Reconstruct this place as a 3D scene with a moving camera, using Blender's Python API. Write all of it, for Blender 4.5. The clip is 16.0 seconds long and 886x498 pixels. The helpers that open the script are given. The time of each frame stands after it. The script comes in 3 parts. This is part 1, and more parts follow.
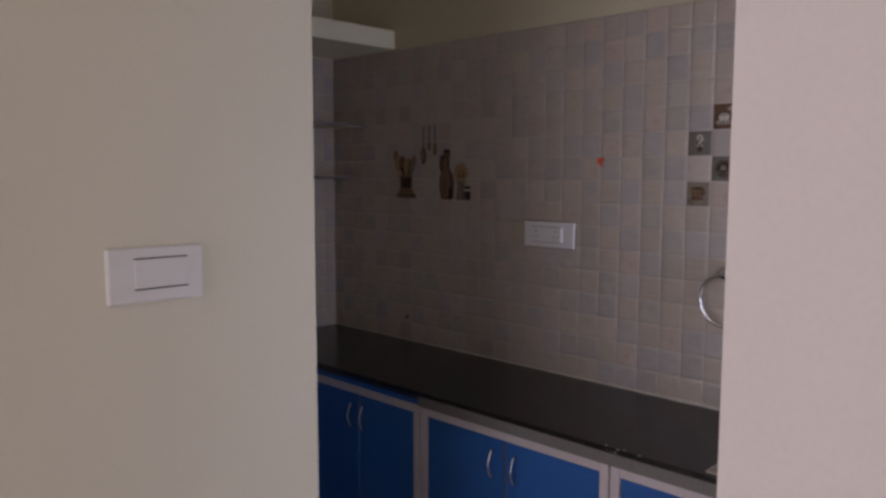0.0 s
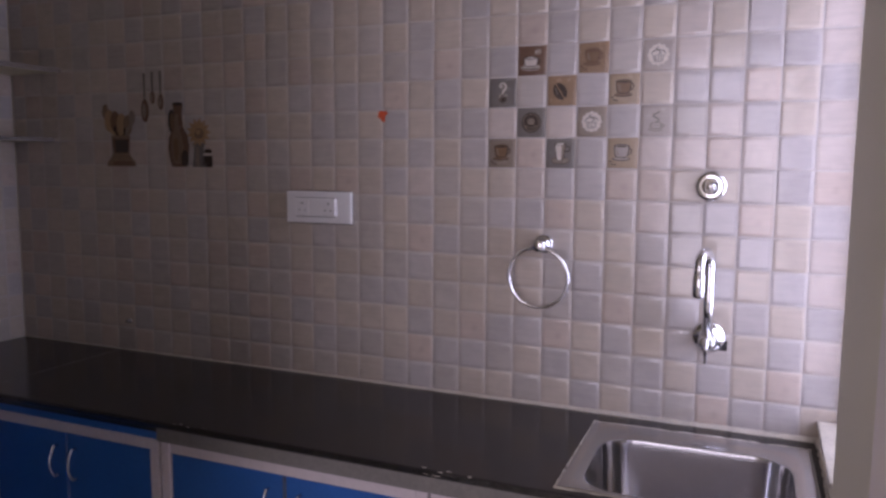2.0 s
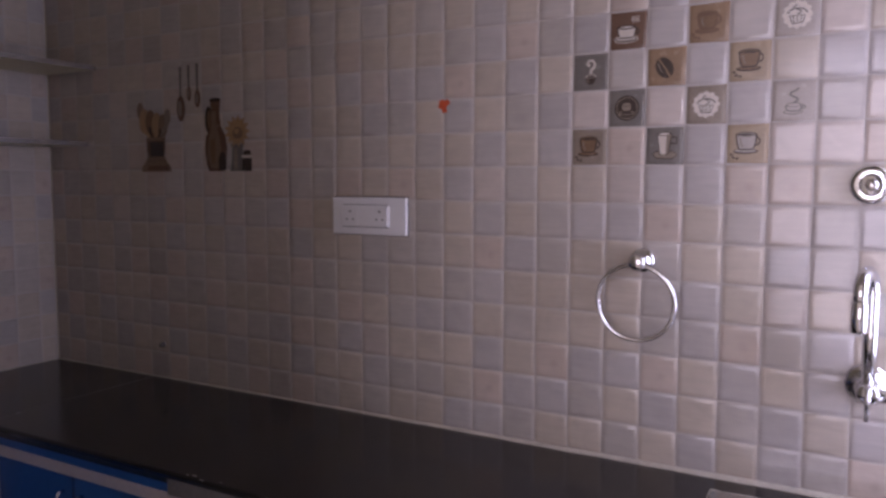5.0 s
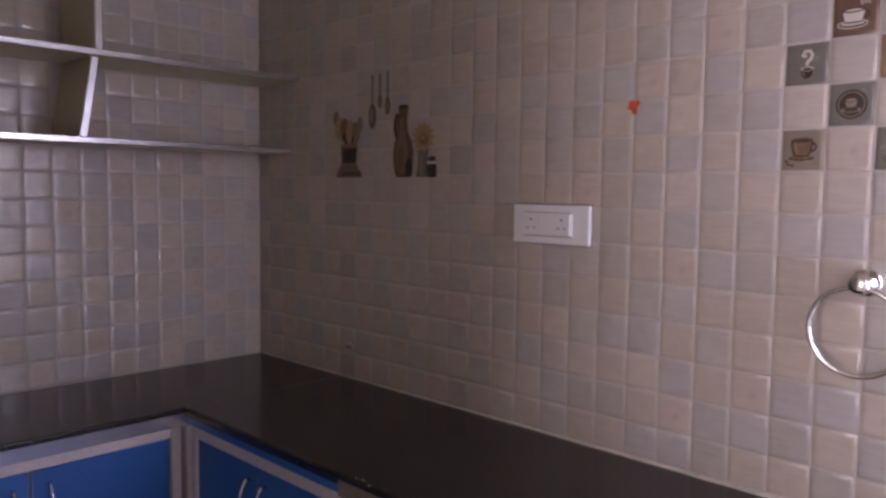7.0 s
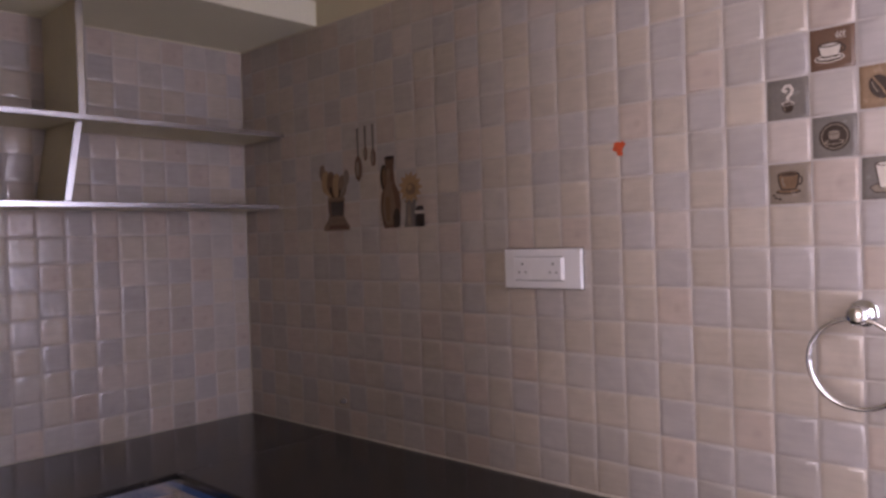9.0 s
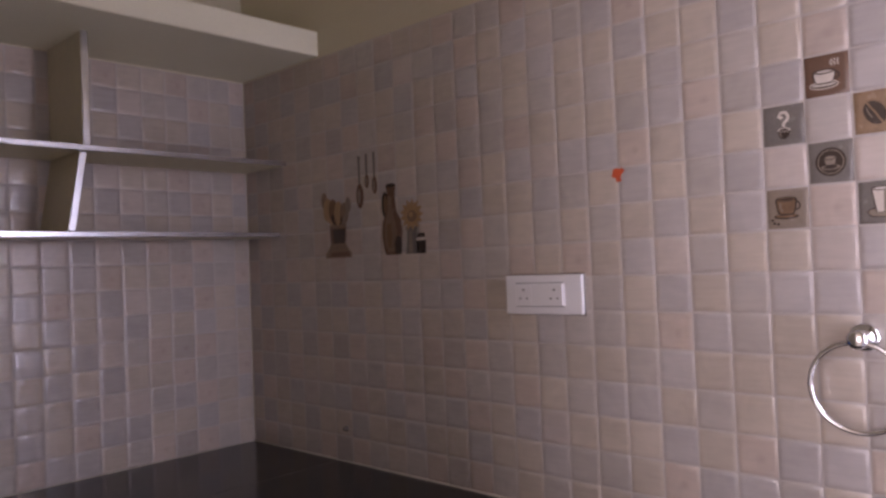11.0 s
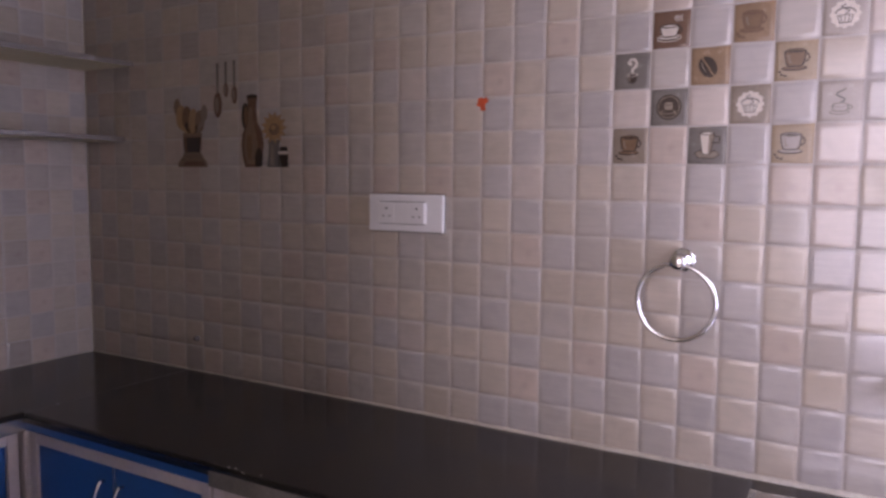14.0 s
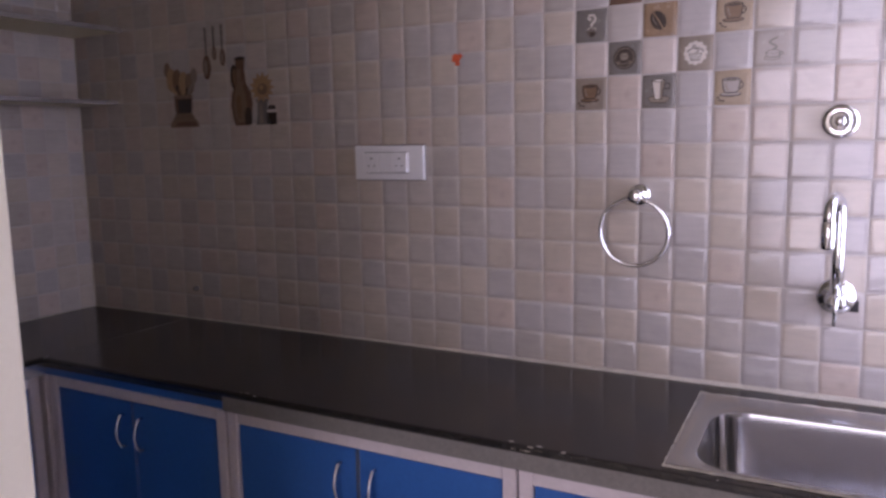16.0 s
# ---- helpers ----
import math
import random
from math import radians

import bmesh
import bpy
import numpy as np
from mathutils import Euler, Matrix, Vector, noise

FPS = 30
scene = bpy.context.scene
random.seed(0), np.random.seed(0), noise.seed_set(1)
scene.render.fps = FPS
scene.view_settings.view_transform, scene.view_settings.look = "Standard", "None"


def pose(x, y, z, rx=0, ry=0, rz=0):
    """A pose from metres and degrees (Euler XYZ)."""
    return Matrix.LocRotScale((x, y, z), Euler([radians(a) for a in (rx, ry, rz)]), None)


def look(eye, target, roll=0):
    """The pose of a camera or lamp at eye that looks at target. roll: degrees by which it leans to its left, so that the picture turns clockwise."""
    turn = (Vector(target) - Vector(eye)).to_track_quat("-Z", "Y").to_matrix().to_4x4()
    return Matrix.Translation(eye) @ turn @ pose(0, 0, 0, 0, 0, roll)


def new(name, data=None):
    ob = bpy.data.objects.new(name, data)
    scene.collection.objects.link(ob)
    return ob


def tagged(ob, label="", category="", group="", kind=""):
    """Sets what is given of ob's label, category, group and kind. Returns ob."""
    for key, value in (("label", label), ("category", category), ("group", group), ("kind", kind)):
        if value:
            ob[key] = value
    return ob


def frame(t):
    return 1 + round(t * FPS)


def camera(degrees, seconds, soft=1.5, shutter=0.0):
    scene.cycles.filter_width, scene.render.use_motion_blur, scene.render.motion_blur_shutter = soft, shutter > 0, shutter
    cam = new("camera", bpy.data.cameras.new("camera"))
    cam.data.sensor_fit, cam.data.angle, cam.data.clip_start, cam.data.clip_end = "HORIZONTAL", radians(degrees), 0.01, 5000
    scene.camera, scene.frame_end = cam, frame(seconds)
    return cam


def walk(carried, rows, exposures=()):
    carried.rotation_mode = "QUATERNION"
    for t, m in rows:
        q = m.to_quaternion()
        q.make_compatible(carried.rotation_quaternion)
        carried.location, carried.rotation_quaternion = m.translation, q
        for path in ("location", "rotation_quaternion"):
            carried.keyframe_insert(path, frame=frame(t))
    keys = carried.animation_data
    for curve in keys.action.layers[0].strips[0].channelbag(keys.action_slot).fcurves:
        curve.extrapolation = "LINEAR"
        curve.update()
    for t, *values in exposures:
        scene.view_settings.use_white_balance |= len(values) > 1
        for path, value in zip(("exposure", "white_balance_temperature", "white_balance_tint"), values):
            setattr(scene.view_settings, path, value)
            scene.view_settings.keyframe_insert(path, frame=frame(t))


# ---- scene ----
cam = camera(60.7, 16.0, soft=2.8, shutter=0.3)
PATH = [
    (0, (-0.041, 0.025, 1.57), (1.385, 1.412, 1.369), 0.1),
    (0.5, (0.041, 0.208, 1.529), (1.611, 1.434, 1.343), 0.4),
    (1, (0.111, 0.3, 1.527), (1.758, 1.413, 1.305), 0.3),
    (1.5, (0.201, 0.384, 1.511), (1.962, 1.304, 1.283), 0.4),
    (2, (0.272, 0.439, 1.479), (2.103, 1.213, 1.256), 0.4),
    (2.5, (0.332, 0.473, 1.477), (2.192, 1.157, 1.208), 0.2),
    (3, (0.42, 0.532, 1.438), (2.308, 1.122, 1.143), 0.2),
    (5.5, (0.614, 0.568, 1.431), (2.297, 1.642, 1.307), 0.4),
    (6, (0.638, 0.573, 1.427), (2.26, 1.74, 1.334), 0.8),
    (6.5, (0.693, 0.566, 1.428), (2.223, 1.848, 1.304), 1.1),
    (7, (0.694, 0.571, 1.427), (2.126, 1.959, 1.276), 0.7),
    (7.5, (0.693, 0.572, 1.426), (2.054, 2.029, 1.272), -0.0),
    (8, (0.691, 0.575, 1.425), (2.104, 1.985, 1.297), -0.1),
    (8.5, (0.697, 0.583, 1.424), (2.144, 1.96, 1.328), -0.4),
    (9, (0.701, 0.584, 1.426), (2.158, 1.954, 1.404), -1.8),
    (9.5, (0.701, 0.58, 1.428), (2.155, 1.953, 1.48), -2.8),
    (12, (0.673, 0.576, 1.439), (2.145, 1.93, 1.443), -1.0),
    (12.5, (0.638, 0.589, 1.443), (2.159, 1.887, 1.387), -0.2),
    (13, (0.629, 0.58, 1.429), (2.175, 1.845, 1.343), 0.6),
    (13.5, (0.608, 0.59, 1.432), (2.232, 1.75, 1.298), 1.1),
    (14, (0.573, 0.602, 1.434), (2.296, 1.602, 1.254), 0.6),
    (14.5, (0.521, 0.62, 1.453), (2.316, 1.471, 1.216), 0.1),
    (15, (0.481, 0.616, 1.442), (2.321, 1.356, 1.185), -0.1),
    (15.5, (0.448, 0.603, 1.433), (2.267, 1.385, 1.153), -0.8),
    (16, (0.409, 0.532, 1.404), (2.155, 1.467, 1.127), -1.0),
]
EXPOSURE = [(0.0, -1.05, 6050, 25), (0.5, -0.95, 6050, 27), (1.0, -0.75, 6000, 32), (2.0, -0.6, 5850, 35), (3.0, -0.6, 5700, 36), (5.5, -0.55, 6050, 37), (6.5, -0.3, 6200, 37), (7.5, -0.05, 6300, 37), (9.5, 0.0, 6400, 37),
            (12.0, -0.05, 6350, 37), (13.5, -0.1, 6200, 37), (15.0, -0.22, 5950, 36), (16.0, -0.35, 5900, 36)]
walk(cam, [(t, look(eye, target, roll)) for t, eye, target, roll in PATH], EXPOSURE)

# ---- light ----
world = bpy.data.worlds.new("sky")
scene.world = world
world.use_nodes = True
sky = world.node_tree.nodes.new("ShaderNodeTexSky")
sky.sky_type, sky.sun_disc, sky.sun_elevation, sky.sun_rotation = "NISHITA", False, radians(50), radians(200)
world.node_tree.nodes["Background"].inputs["Strength"].default_value = 0.1
world.node_tree.links.new(sky.outputs[0], world.node_tree.nodes["Background"].inputs["Color"])


def daylight(name, eye, target, width, height, watts, color):
    data = bpy.data.lights.new(name, "AREA")
    data.shape, data.size, data.size_y, data.energy, data.color = "RECTANGLE", width, height, watts, color
    ob = new(name, data)
    ob.matrix_world = look(eye, target)
    return ob


daylight("kitchen_window_light", (1.86, -0.10, 1.48), (2.05, 0.90, 1.48), 0.4, 1.15, 12.5, (0.77, 0.855, 1.0))
daylight("living_window_light", (-2.72, 0.4, 1.35), (0, 0.4, 1.35), 1.6, 2.1, 56, (1.0, 0.95, 0.90))


# ---- materials ----
def nodes_of(m):
    m.use_nodes = True
    return m.node_tree.nodes, m.node_tree.links, m.node_tree.nodes["Principled BSDF"]


def mat(name, color, rough=0.5, metal=0.0, vary=0.08, scale=6.0, fine=120.0, bump=0.1, coat=0.0, stretch=(1, 1, 1)):
    """A surface with colour variation at two scales, uneven gloss and fine relief, in world metres."""
    m = bpy.data.materials.new(name)
    n, l, b = nodes_of(m)
    geo, mapping = n.new("ShaderNodeNewGeometry"), n.new("ShaderNodeMapping")
    mapping.inputs["Scale"].default_value = stretch
    l.new(geo.outputs["Position"], mapping.inputs["Vector"])
    big, small = n.new("ShaderNodeTexNoise"), n.new("ShaderNodeTexNoise")
    for tex, s in ((big, scale), (small, fine)):
        tex.inputs["Scale"].default_value = s
        tex.inputs["Detail"].default_value = 4
        l.new(mapping.outputs[0], tex.inputs["Vector"])
    add = n.new("ShaderNodeMath")
    add.operation = "ADD"
    l.new(big.outputs["Fac"], add.inputs[0])
    l.new(small.outputs["Fac"], add.inputs[1])
    ramp = n.new("ShaderNodeMapRange")
    ramp.inputs["From Min"].default_value, ramp.inputs["From Max"].default_value = 0.6, 1.4
    ramp.inputs["To Min"].default_value, ramp.inputs["To Max"].default_value = 1 - vary, 1 + vary
    l.new(add.outputs[0], ramp.inputs["Value"])
    mul = n.new("ShaderNodeVectorMath")
    mul.operation = "MULTIPLY"
    mul.inputs[0].default_value = color
    l.new(ramp.outputs[0], mul.inputs[1])
    l.new(mul.outputs[0], b.inputs["Base Color"])
    gloss = n.new("ShaderNodeMapRange")
    gloss.inputs["To Min"].default_value, gloss.inputs["To Max"].default_value = rough * 0.8, min(1, rough * 1.25)
    l.new(big.outputs["Fac"], gloss.inputs["Value"])
    l.new(gloss.outputs[0], b.inputs["Roughness"])
    b.inputs["Metallic"].default_value = metal
    b.inputs["Coat Weight"].default_value = coat
    if bump:
        bp = n.new("ShaderNodeBump")
        bp.inputs["Strength"].default_value, bp.inputs["Distance"].default_value = bump, 0.002
        l.new(small.outputs["Fac"], bp.inputs["Height"])
        l.new(bp.outputs[0], b.inputs["Normal"])
    return m


def tile_mat(name, source, tone):
    """Glazed ceramic squares in wood-grained beige and marbled grey, a tone for each square."""
    m = bpy.data.materials.new(name)
    n, l, b = nodes_of(m)
    geo = n.new("ShaderNodeNewGeometry")
    if source == "object":
        info = n.new("ShaderNodeObjectInfo")
        rnd = info.outputs["Random"]
    else:
        rnd = geo.outputs["Random Per Island"]
    tint = n.new("ShaderNodeMapRange")
    tint.inputs["To Min"].default_value, tint.inputs["To Max"].default_value = 0.94, 1.05
    l.new(rnd, tint.inputs["Value"])
    ramp = n.new("ShaderNodeVectorMath")
    ramp.operation = "MULTIPLY"
    ramp.inputs[0].default_value = tone
    l.new(tint.outputs[0], ramp.inputs[1])
    # grain runs level across each square, marbling is cloudy; each square has its own piece of it
    shift = n.new("ShaderNodeVectorMath")
    shift.operation = "MULTIPLY_ADD"
    comb = n.new("ShaderNodeCombineXYZ")
    for k in range(3):
        l.new(rnd, comb.inputs[k])
    l.new(comb.outputs[0], shift.inputs[0])
    shift.inputs[1].default_value = (37, 53, 71)
    l.new(geo.outputs["Position"], shift.inputs[2])
    stretch = n.new("ShaderNodeMapping")
    stretch.inputs["Scale"].default_value = (9, 9, 75)
    l.new(shift.outputs[0], stretch.inputs["Vector"])
    grain, cloud = n.new("ShaderNodeTexNoise"), n.new("ShaderNodeTexNoise")
    grain.inputs["Scale"].default_value, grain.inputs["Detail"].default_value = 1.6, 5
    cloud.inputs["Scale"].default_value, cloud.inputs["Detail"].default_value = 16, 5
    cloud.inputs["Distortion"].default_value = 1.4
    l.new(stretch.outputs[0], grain.inputs["Vector"])
    l.new(shift.outputs[0], cloud.inputs["Vector"])
    add = n.new("ShaderNodeMath")
    l.new(grain.outputs["Fac"], add.inputs[0])
    l.new(cloud.outputs["Fac"], add.inputs[1])
    rng = n.new("ShaderNodeMapRange")
    rng.inputs["From Min"].default_value, rng.inputs["From Max"].default_value = 0.6, 1.4
    rng.inputs["To Min"].default_value, rng.inputs["To Max"].default_value = 0.90, 1.09
    l.new(add.outputs[0], rng.inputs["Value"])
    mul = n.new("ShaderNodeVectorMath")
    mul.operation = "MULTIPLY"
    l.new(ramp.outputs[0], mul.inputs[0])
    l.new(rng.outputs[0], mul.inputs[1])
    l.new(mul.outputs[0], b.inputs["Base Color"])
    if source == "object" and name[-1] in "kd":
        # a faint knot in the wood print, off the middle of the square
        here, far_off, fade = n.new("ShaderNodeTexCoord"), n.new("ShaderNodeVectorMath"), n.new("ShaderNodeMapRange")
        far_off.operation = "DISTANCE"
        far_off.inputs[1].default_value = (0.006, -0.004, 0.0035)
        l.new(here.outputs["Object"], far_off.inputs[0])
        fade.inputs["From Min"].default_value, fade.inputs["From Max"].default_value = 0.002, 0.012
        fade.inputs["To Min"].default_value, fade.inputs["To Max"].default_value = 0.28, 0.0
        l.new(far_off.outputs["Value"], fade.inputs["Value"])
        mix = n.new("ShaderNodeMix")
        mix.data_type = "RGBA"
        l.new(fade.outputs[0], mix.inputs[0])
        l.new(mul.outputs[0], mix.inputs[6])
        mix.inputs[7].default_value = (0.33, 0.25, 0.21, 1)
        l.new(mix.outputs[2], b.inputs["Base Color"])
    b.inputs["Roughness"].default_value = 0.075
    b.inputs["Specular IOR Level"].default_value = 0.5
    wav = n.new("ShaderNodeTexNoise")
    wav.inputs["Scale"].default_value = 22
    l.new(geo.outputs["Position"], wav.inputs["Vector"])
    bp = n.new("ShaderNodeBump")
    bp.inputs["Strength"].default_value, bp.inputs["Distance"].default_value = 0.10, 0.003
    l.new(wav.outputs["Fac"], bp.inputs["Height"])
    l.new(bp.outputs[0], b.inputs["Normal"])
    return m


def glow_mat(name, color, strength):
    m = bpy.data.materials.new(name)
    n, l, b = nodes_of(m)
    b.inputs["Base Color"].default_value = (0, 0, 0, 1)
    b.inputs["Emission Color"].default_value = (*color, 1)
    b.inputs["Emission Strength"].default_value = strength
    return m


CREAM = mat("cream_wall_paint", (0.62, 0.56, 0.40), 0.75, vary=0.04, scale=1.5, fine=160, bump=0.08)
ENTRY = mat("pinkish_white_wall_paint", (0.86, 0.80, 0.80), 0.7, vary=0.03, scale=1.2, fine=160, bump=0.08)
PALE = mat("pale_wall_paint", (0.80, 0.757, 0.635), 0.7, vary=0.03, scale=1.2, fine=160, bump=0.08)
LOFT = mat("cream_distemper", (0.74, 0.70, 0.54), 0.8, vary=0.05, scale=2, fine=150, bump=0.08)
FLOOR = mat("floor_vitrified", (0.62, 0.57, 0.50), 0.25, vary=0.05, scale=3, bump=0.02)
GROUT = mat("tile_grout", (0.46, 0.415, 0.38), 0.6, vary=0.12, scale=10, fine=200)
TONES = {"b": (0.50, 0.43, 0.36), "k": (0.50, 0.415, 0.355), "p": (0.52, 0.45, 0.40), "g": (0.46, 0.412, 0.372), "l": (0.45, 0.41, 0.388), "d": (0.42, 0.37, 0.33)}
TILE_OBJ = {c: tile_mat("glazed_tile_" + c, "object", v) for c, v in TONES.items()}
TILE_ISLAND = {c: tile_mat("glazed_tile_joined_" + c, "island", v) for c, v in TONES.items()}
LETTERS = list(TONES)
SHEET = ("bkggkb", "glkblp", "bblbbl", "kdkgbg")   # tones of one printed 6 x 4 sheet, top row first
# tones of the squares round the fittings, top row first, from six columns before the printed panel
NEAR = ("bgblbgbklbgbpblbp", "bbglkglblbgbpbllp", "llkblbbgblbbllkbl", "gblbglpbpblbgplbp", "bgblblbkblbppkplp", "kblpgbbpllkkbbglk",
        "ggblbgllkbgpglkbl", "ggbklgbbgbblgblbp", "bbglbbbbglbpblblp", "gllbgbbbglkglblbl", "bbblbkllkblblgblp", "ggbkllgblbglblbkl", "bbllgbbgblblgkllb")


def tone_at(col, row):
    if -6 <= col <= 10 and row <= 12:
        return NEAR[12 - row][col + 6]
    return SHEET[3 - row % 4][col % 6]


GRANITE = mat("black_granite", (0.016, 0.014, 0.014), 0.17, vary=0.5, scale=30, fine=500, bump=0.02)
GRANITE_EDGE = mat("black_granite_edge", (0.012, 0.011, 0.011), 0.3, vary=0.5, scale=30, fine=500, bump=0.1)
CEMENT = mat("grey_cement_edge", (0.19, 0.178, 0.165), 0.8, vary=0.22, scale=14, fine=160, bump=0.4)
CAULK = mat("dirty_white_sealant", (0.52, 0.47, 0.39), 0.6, vary=0.25, scale=25, fine=150, bump=0.4)
STEEL = mat("brushed_steel", (0.50, 0.49, 0.50), 0.22, 1.0, vary=0.08, scale=5, fine=40, bump=0.004, stretch=(1, 6, 1))
BOWL = mat("polished_steel_bowl", (0.52, 0.51, 0.52), 0.14, 1.0, vary=0.05, scale=4, fine=25, bump=0.0)
CHROME = mat("chrome", (0.80, 0.80, 0.82), 0.07, 1.0, vary=0.04, scale=20, bump=0.0)
ALU = mat("painted_aluminium_frame", (0.62, 0.56, 0.58), 0.42, 0.0, vary=0.10, scale=8, fine=90, bump=0.05)
ALU_BARE = mat("bare_aluminium", (0.62, 0.62, 0.65), 0.22, 0.9, vary=0.12, scale=12, fine=60, bump=0.05)
BLUE = mat("blue_laminate", (0.028, 0.125, 0.41), 0.35, vary=0.10, scale=5, fine=120, bump=0.03)
PLASTIC = mat("white_switch_plastic", (0.80, 0.78, 0.78), 0.35, vary=0.02, scale=20, bump=0.0)
DARK = mat("dark_gap", (0.015, 0.014, 0.014), 0.7, vary=0.2)
SHELF = mat("cream_shelf_board", (0.60, 0.54, 0.38), 0.5, vary=0.08, scale=6, fine=110, bump=0.05)
FRAME_WHITE = mat("white_window_frame", (0.78, 0.78, 0.80), 0.4, vary=0.04)
RED = mat("orange_red_stain", (0.58, 0.09, 0.025), 0.5, vary=0.3, scale=60, fine=400)
OUTSIDE = glow_mat("bright_sky_backdrop", (0.87, 0.91, 1.0), 5.6)
P_BROWN = mat("print_brown", (0.15, 0.085, 0.055), 0.25, vary=0.15, scale=40, fine=200, bump=0)
P_TAN = mat("print_tan", (0.27, 0.175, 0.105), 0.25, vary=0.18, scale=40, fine=200, bump=0)
P_GREY = mat("print_grey", (0.17, 0.152, 0.135), 0.25, vary=0.15, scale=40, fine=200, bump=0)
P_TAUPE = mat("print_taupe", (0.25, 0.20, 0.155), 0.25, vary=0.15, scale=40, fine=200, bump=0)
P_PALE = mat("print_pale", (0.37, 0.32, 0.28), 0.25, vary=0.1, scale=40, fine=200, bump=0)
P_RUST = mat("print_rust", (0.19, 0.115, 0.065), 0.25, vary=0.2, scale=40, fine=200, bump=0)
P_BUFF = mat("print_buff", (0.34, 0.255, 0.17), 0.25, vary=0.15, scale=40, fine=200, bump=0)
P_DARK = mat("print_dark", (0.05, 0.034, 0.025), 0.25, vary=0.2, scale=40, fine=200, bump=0)
P_CREAM = mat("print_cream", (0.62, 0.55, 0.48), 0.25, vary=0.1, scale=40, fine=200, bump=0)
P_OCHRE = mat("print_ochre", (0.33, 0.20, 0.085), 0.3, vary=0.25, scale=60, fine=200, bump=0)
P_WOOD = mat("print_wood", (0.17, 0.10, 0.05), 0.3, vary=0.3, scale=60, fine=200, bump=0)


# ---- mesh helpers ----
def part(name, bm, material, parent=None, label="", smooth=False):
    me = bpy.data.meshes.new(name)
    bmesh.ops.recalc_face_normals(bm, faces=bm.faces)
    bm.to_mesh(me)
    bm.free()
    for mt in material if isinstance(material, (list, tuple)) else [material]:
        me.materials.append(mt)
    if smooth:
        me.polygons.foreach_set("use_smooth", [True] * len(me.polygons))
    ob = new(name, me)
    if parent is not None:
        ob.parent = parent
    if label:
        ob["label"] = label
    return ob


def add_box(bm, a, b, bevel=0.0, segments=2):
    lo, hi = Vector(a), Vector(b)
    made = bmesh.ops.create_cube(bm, size=1)["verts"]
    for v in made:
        v.co = Vector([(lo[k] + hi[k]) / 2 + v.co[k] * (hi[k] - lo[k]) for k in range(3)])
    if bevel:
        edges = list({e for v in made for e in v.link_edges})
        bmesh.ops.bevel(bm, geom=edges, offset=bevel, segments=segments, affect="EDGES", profile=0.5)
    return bm


def box(a, b, bevel=0.0, segments=2):
    return add_box(bmesh.new(), a, b, bevel, segments)


def boxes(*pairs):
    bm = bmesh.new()
    for a, b in pairs:
        add_box(bm, a, b)
    return bm


def lathe(profile, m, n=32):
    """Turns (radius, height) pairs round z and lays them at the pose m."""
    bm = bmesh.new()
    rings = [[bm.verts.new(m @ Vector((r * math.cos(2 * math.pi * k / n), r * math.sin(2 * math.pi * k / n), h))) for k in range(n)] for r, h in profile]
    for a, b in zip(rings, rings[1:]):
        for k in range(n):
            bm.faces.new((a[k], a[(k + 1) % n], b[(k + 1) % n], b[k]))
    bm.faces.new(rings[0])
    bm.faces.new(rings[-1])
    return bm


def add_tube(bm, points, radius, n=14, closed=False):
    """A round bar along points; radius is one number or one a point."""
    pts = [Vector(p) for p in points]
    rads = radius if isinstance(radius, (list, tuple)) else [radius] * len(pts)
    rings = []
    u = None
    for k, p in enumerate(pts):
        d = (pts[(k + 1) % len(pts)] - pts[k - 1]) if closed else (pts[min(k + 1, len(pts) - 1)] - pts[max(k - 1, 0)])
        d.normalize()
        if u is None:
            u = d.orthogonal().normalized()
        u = (u - d * u.dot(d)).normalized()
        v = d.cross(u)
        rings.append([bm.verts.new(p + rads[k] * (math.cos(2 * math.pi * j / n) * u + math.sin(2 * math.pi * j / n) * v)) for j in range(n)])
    for k in range(len(rings) - (0 if closed else 1)):
        a, b = rings[k], rings[(k + 1) % len(rings)]
        for j in range(n):
            bm.faces.new((a[j], a[(j + 1) % n], b[(j + 1) % n], b[j]))
    if not closed:
        bm.faces.new(rings[0])
        bm.faces.new(rings[-1])
    return bm


def tube(points, radius, n=14, closed=False):
    return add_tube(bmesh.new(), points, radius, n, closed)


def empty(name, at):
    ob = new(name)
    ob.location = at
    ob.empty_display_size = 0.05
    return ob


def keep(ob, parent):
    """Puts a mesh built in world metres under a thing that stands elsewhere."""
    ob.parent = parent
    ob.matrix_parent_inverse = Matrix.Translation(parent.location).inverted()
    return ob


# ---- the setting ----
EAST, NORTH, SOUTH, WEST = 2.1, 2.8, 0.30, 0.88   # inner faces of the kitchen
TOP, CEIL, COUNTER = 2.07, 2.75, 0.87
SQ = 0.075
BACK = 0.0035


def structure(ob, label, category):
    return tagged(ob, label, category, "", "structure")


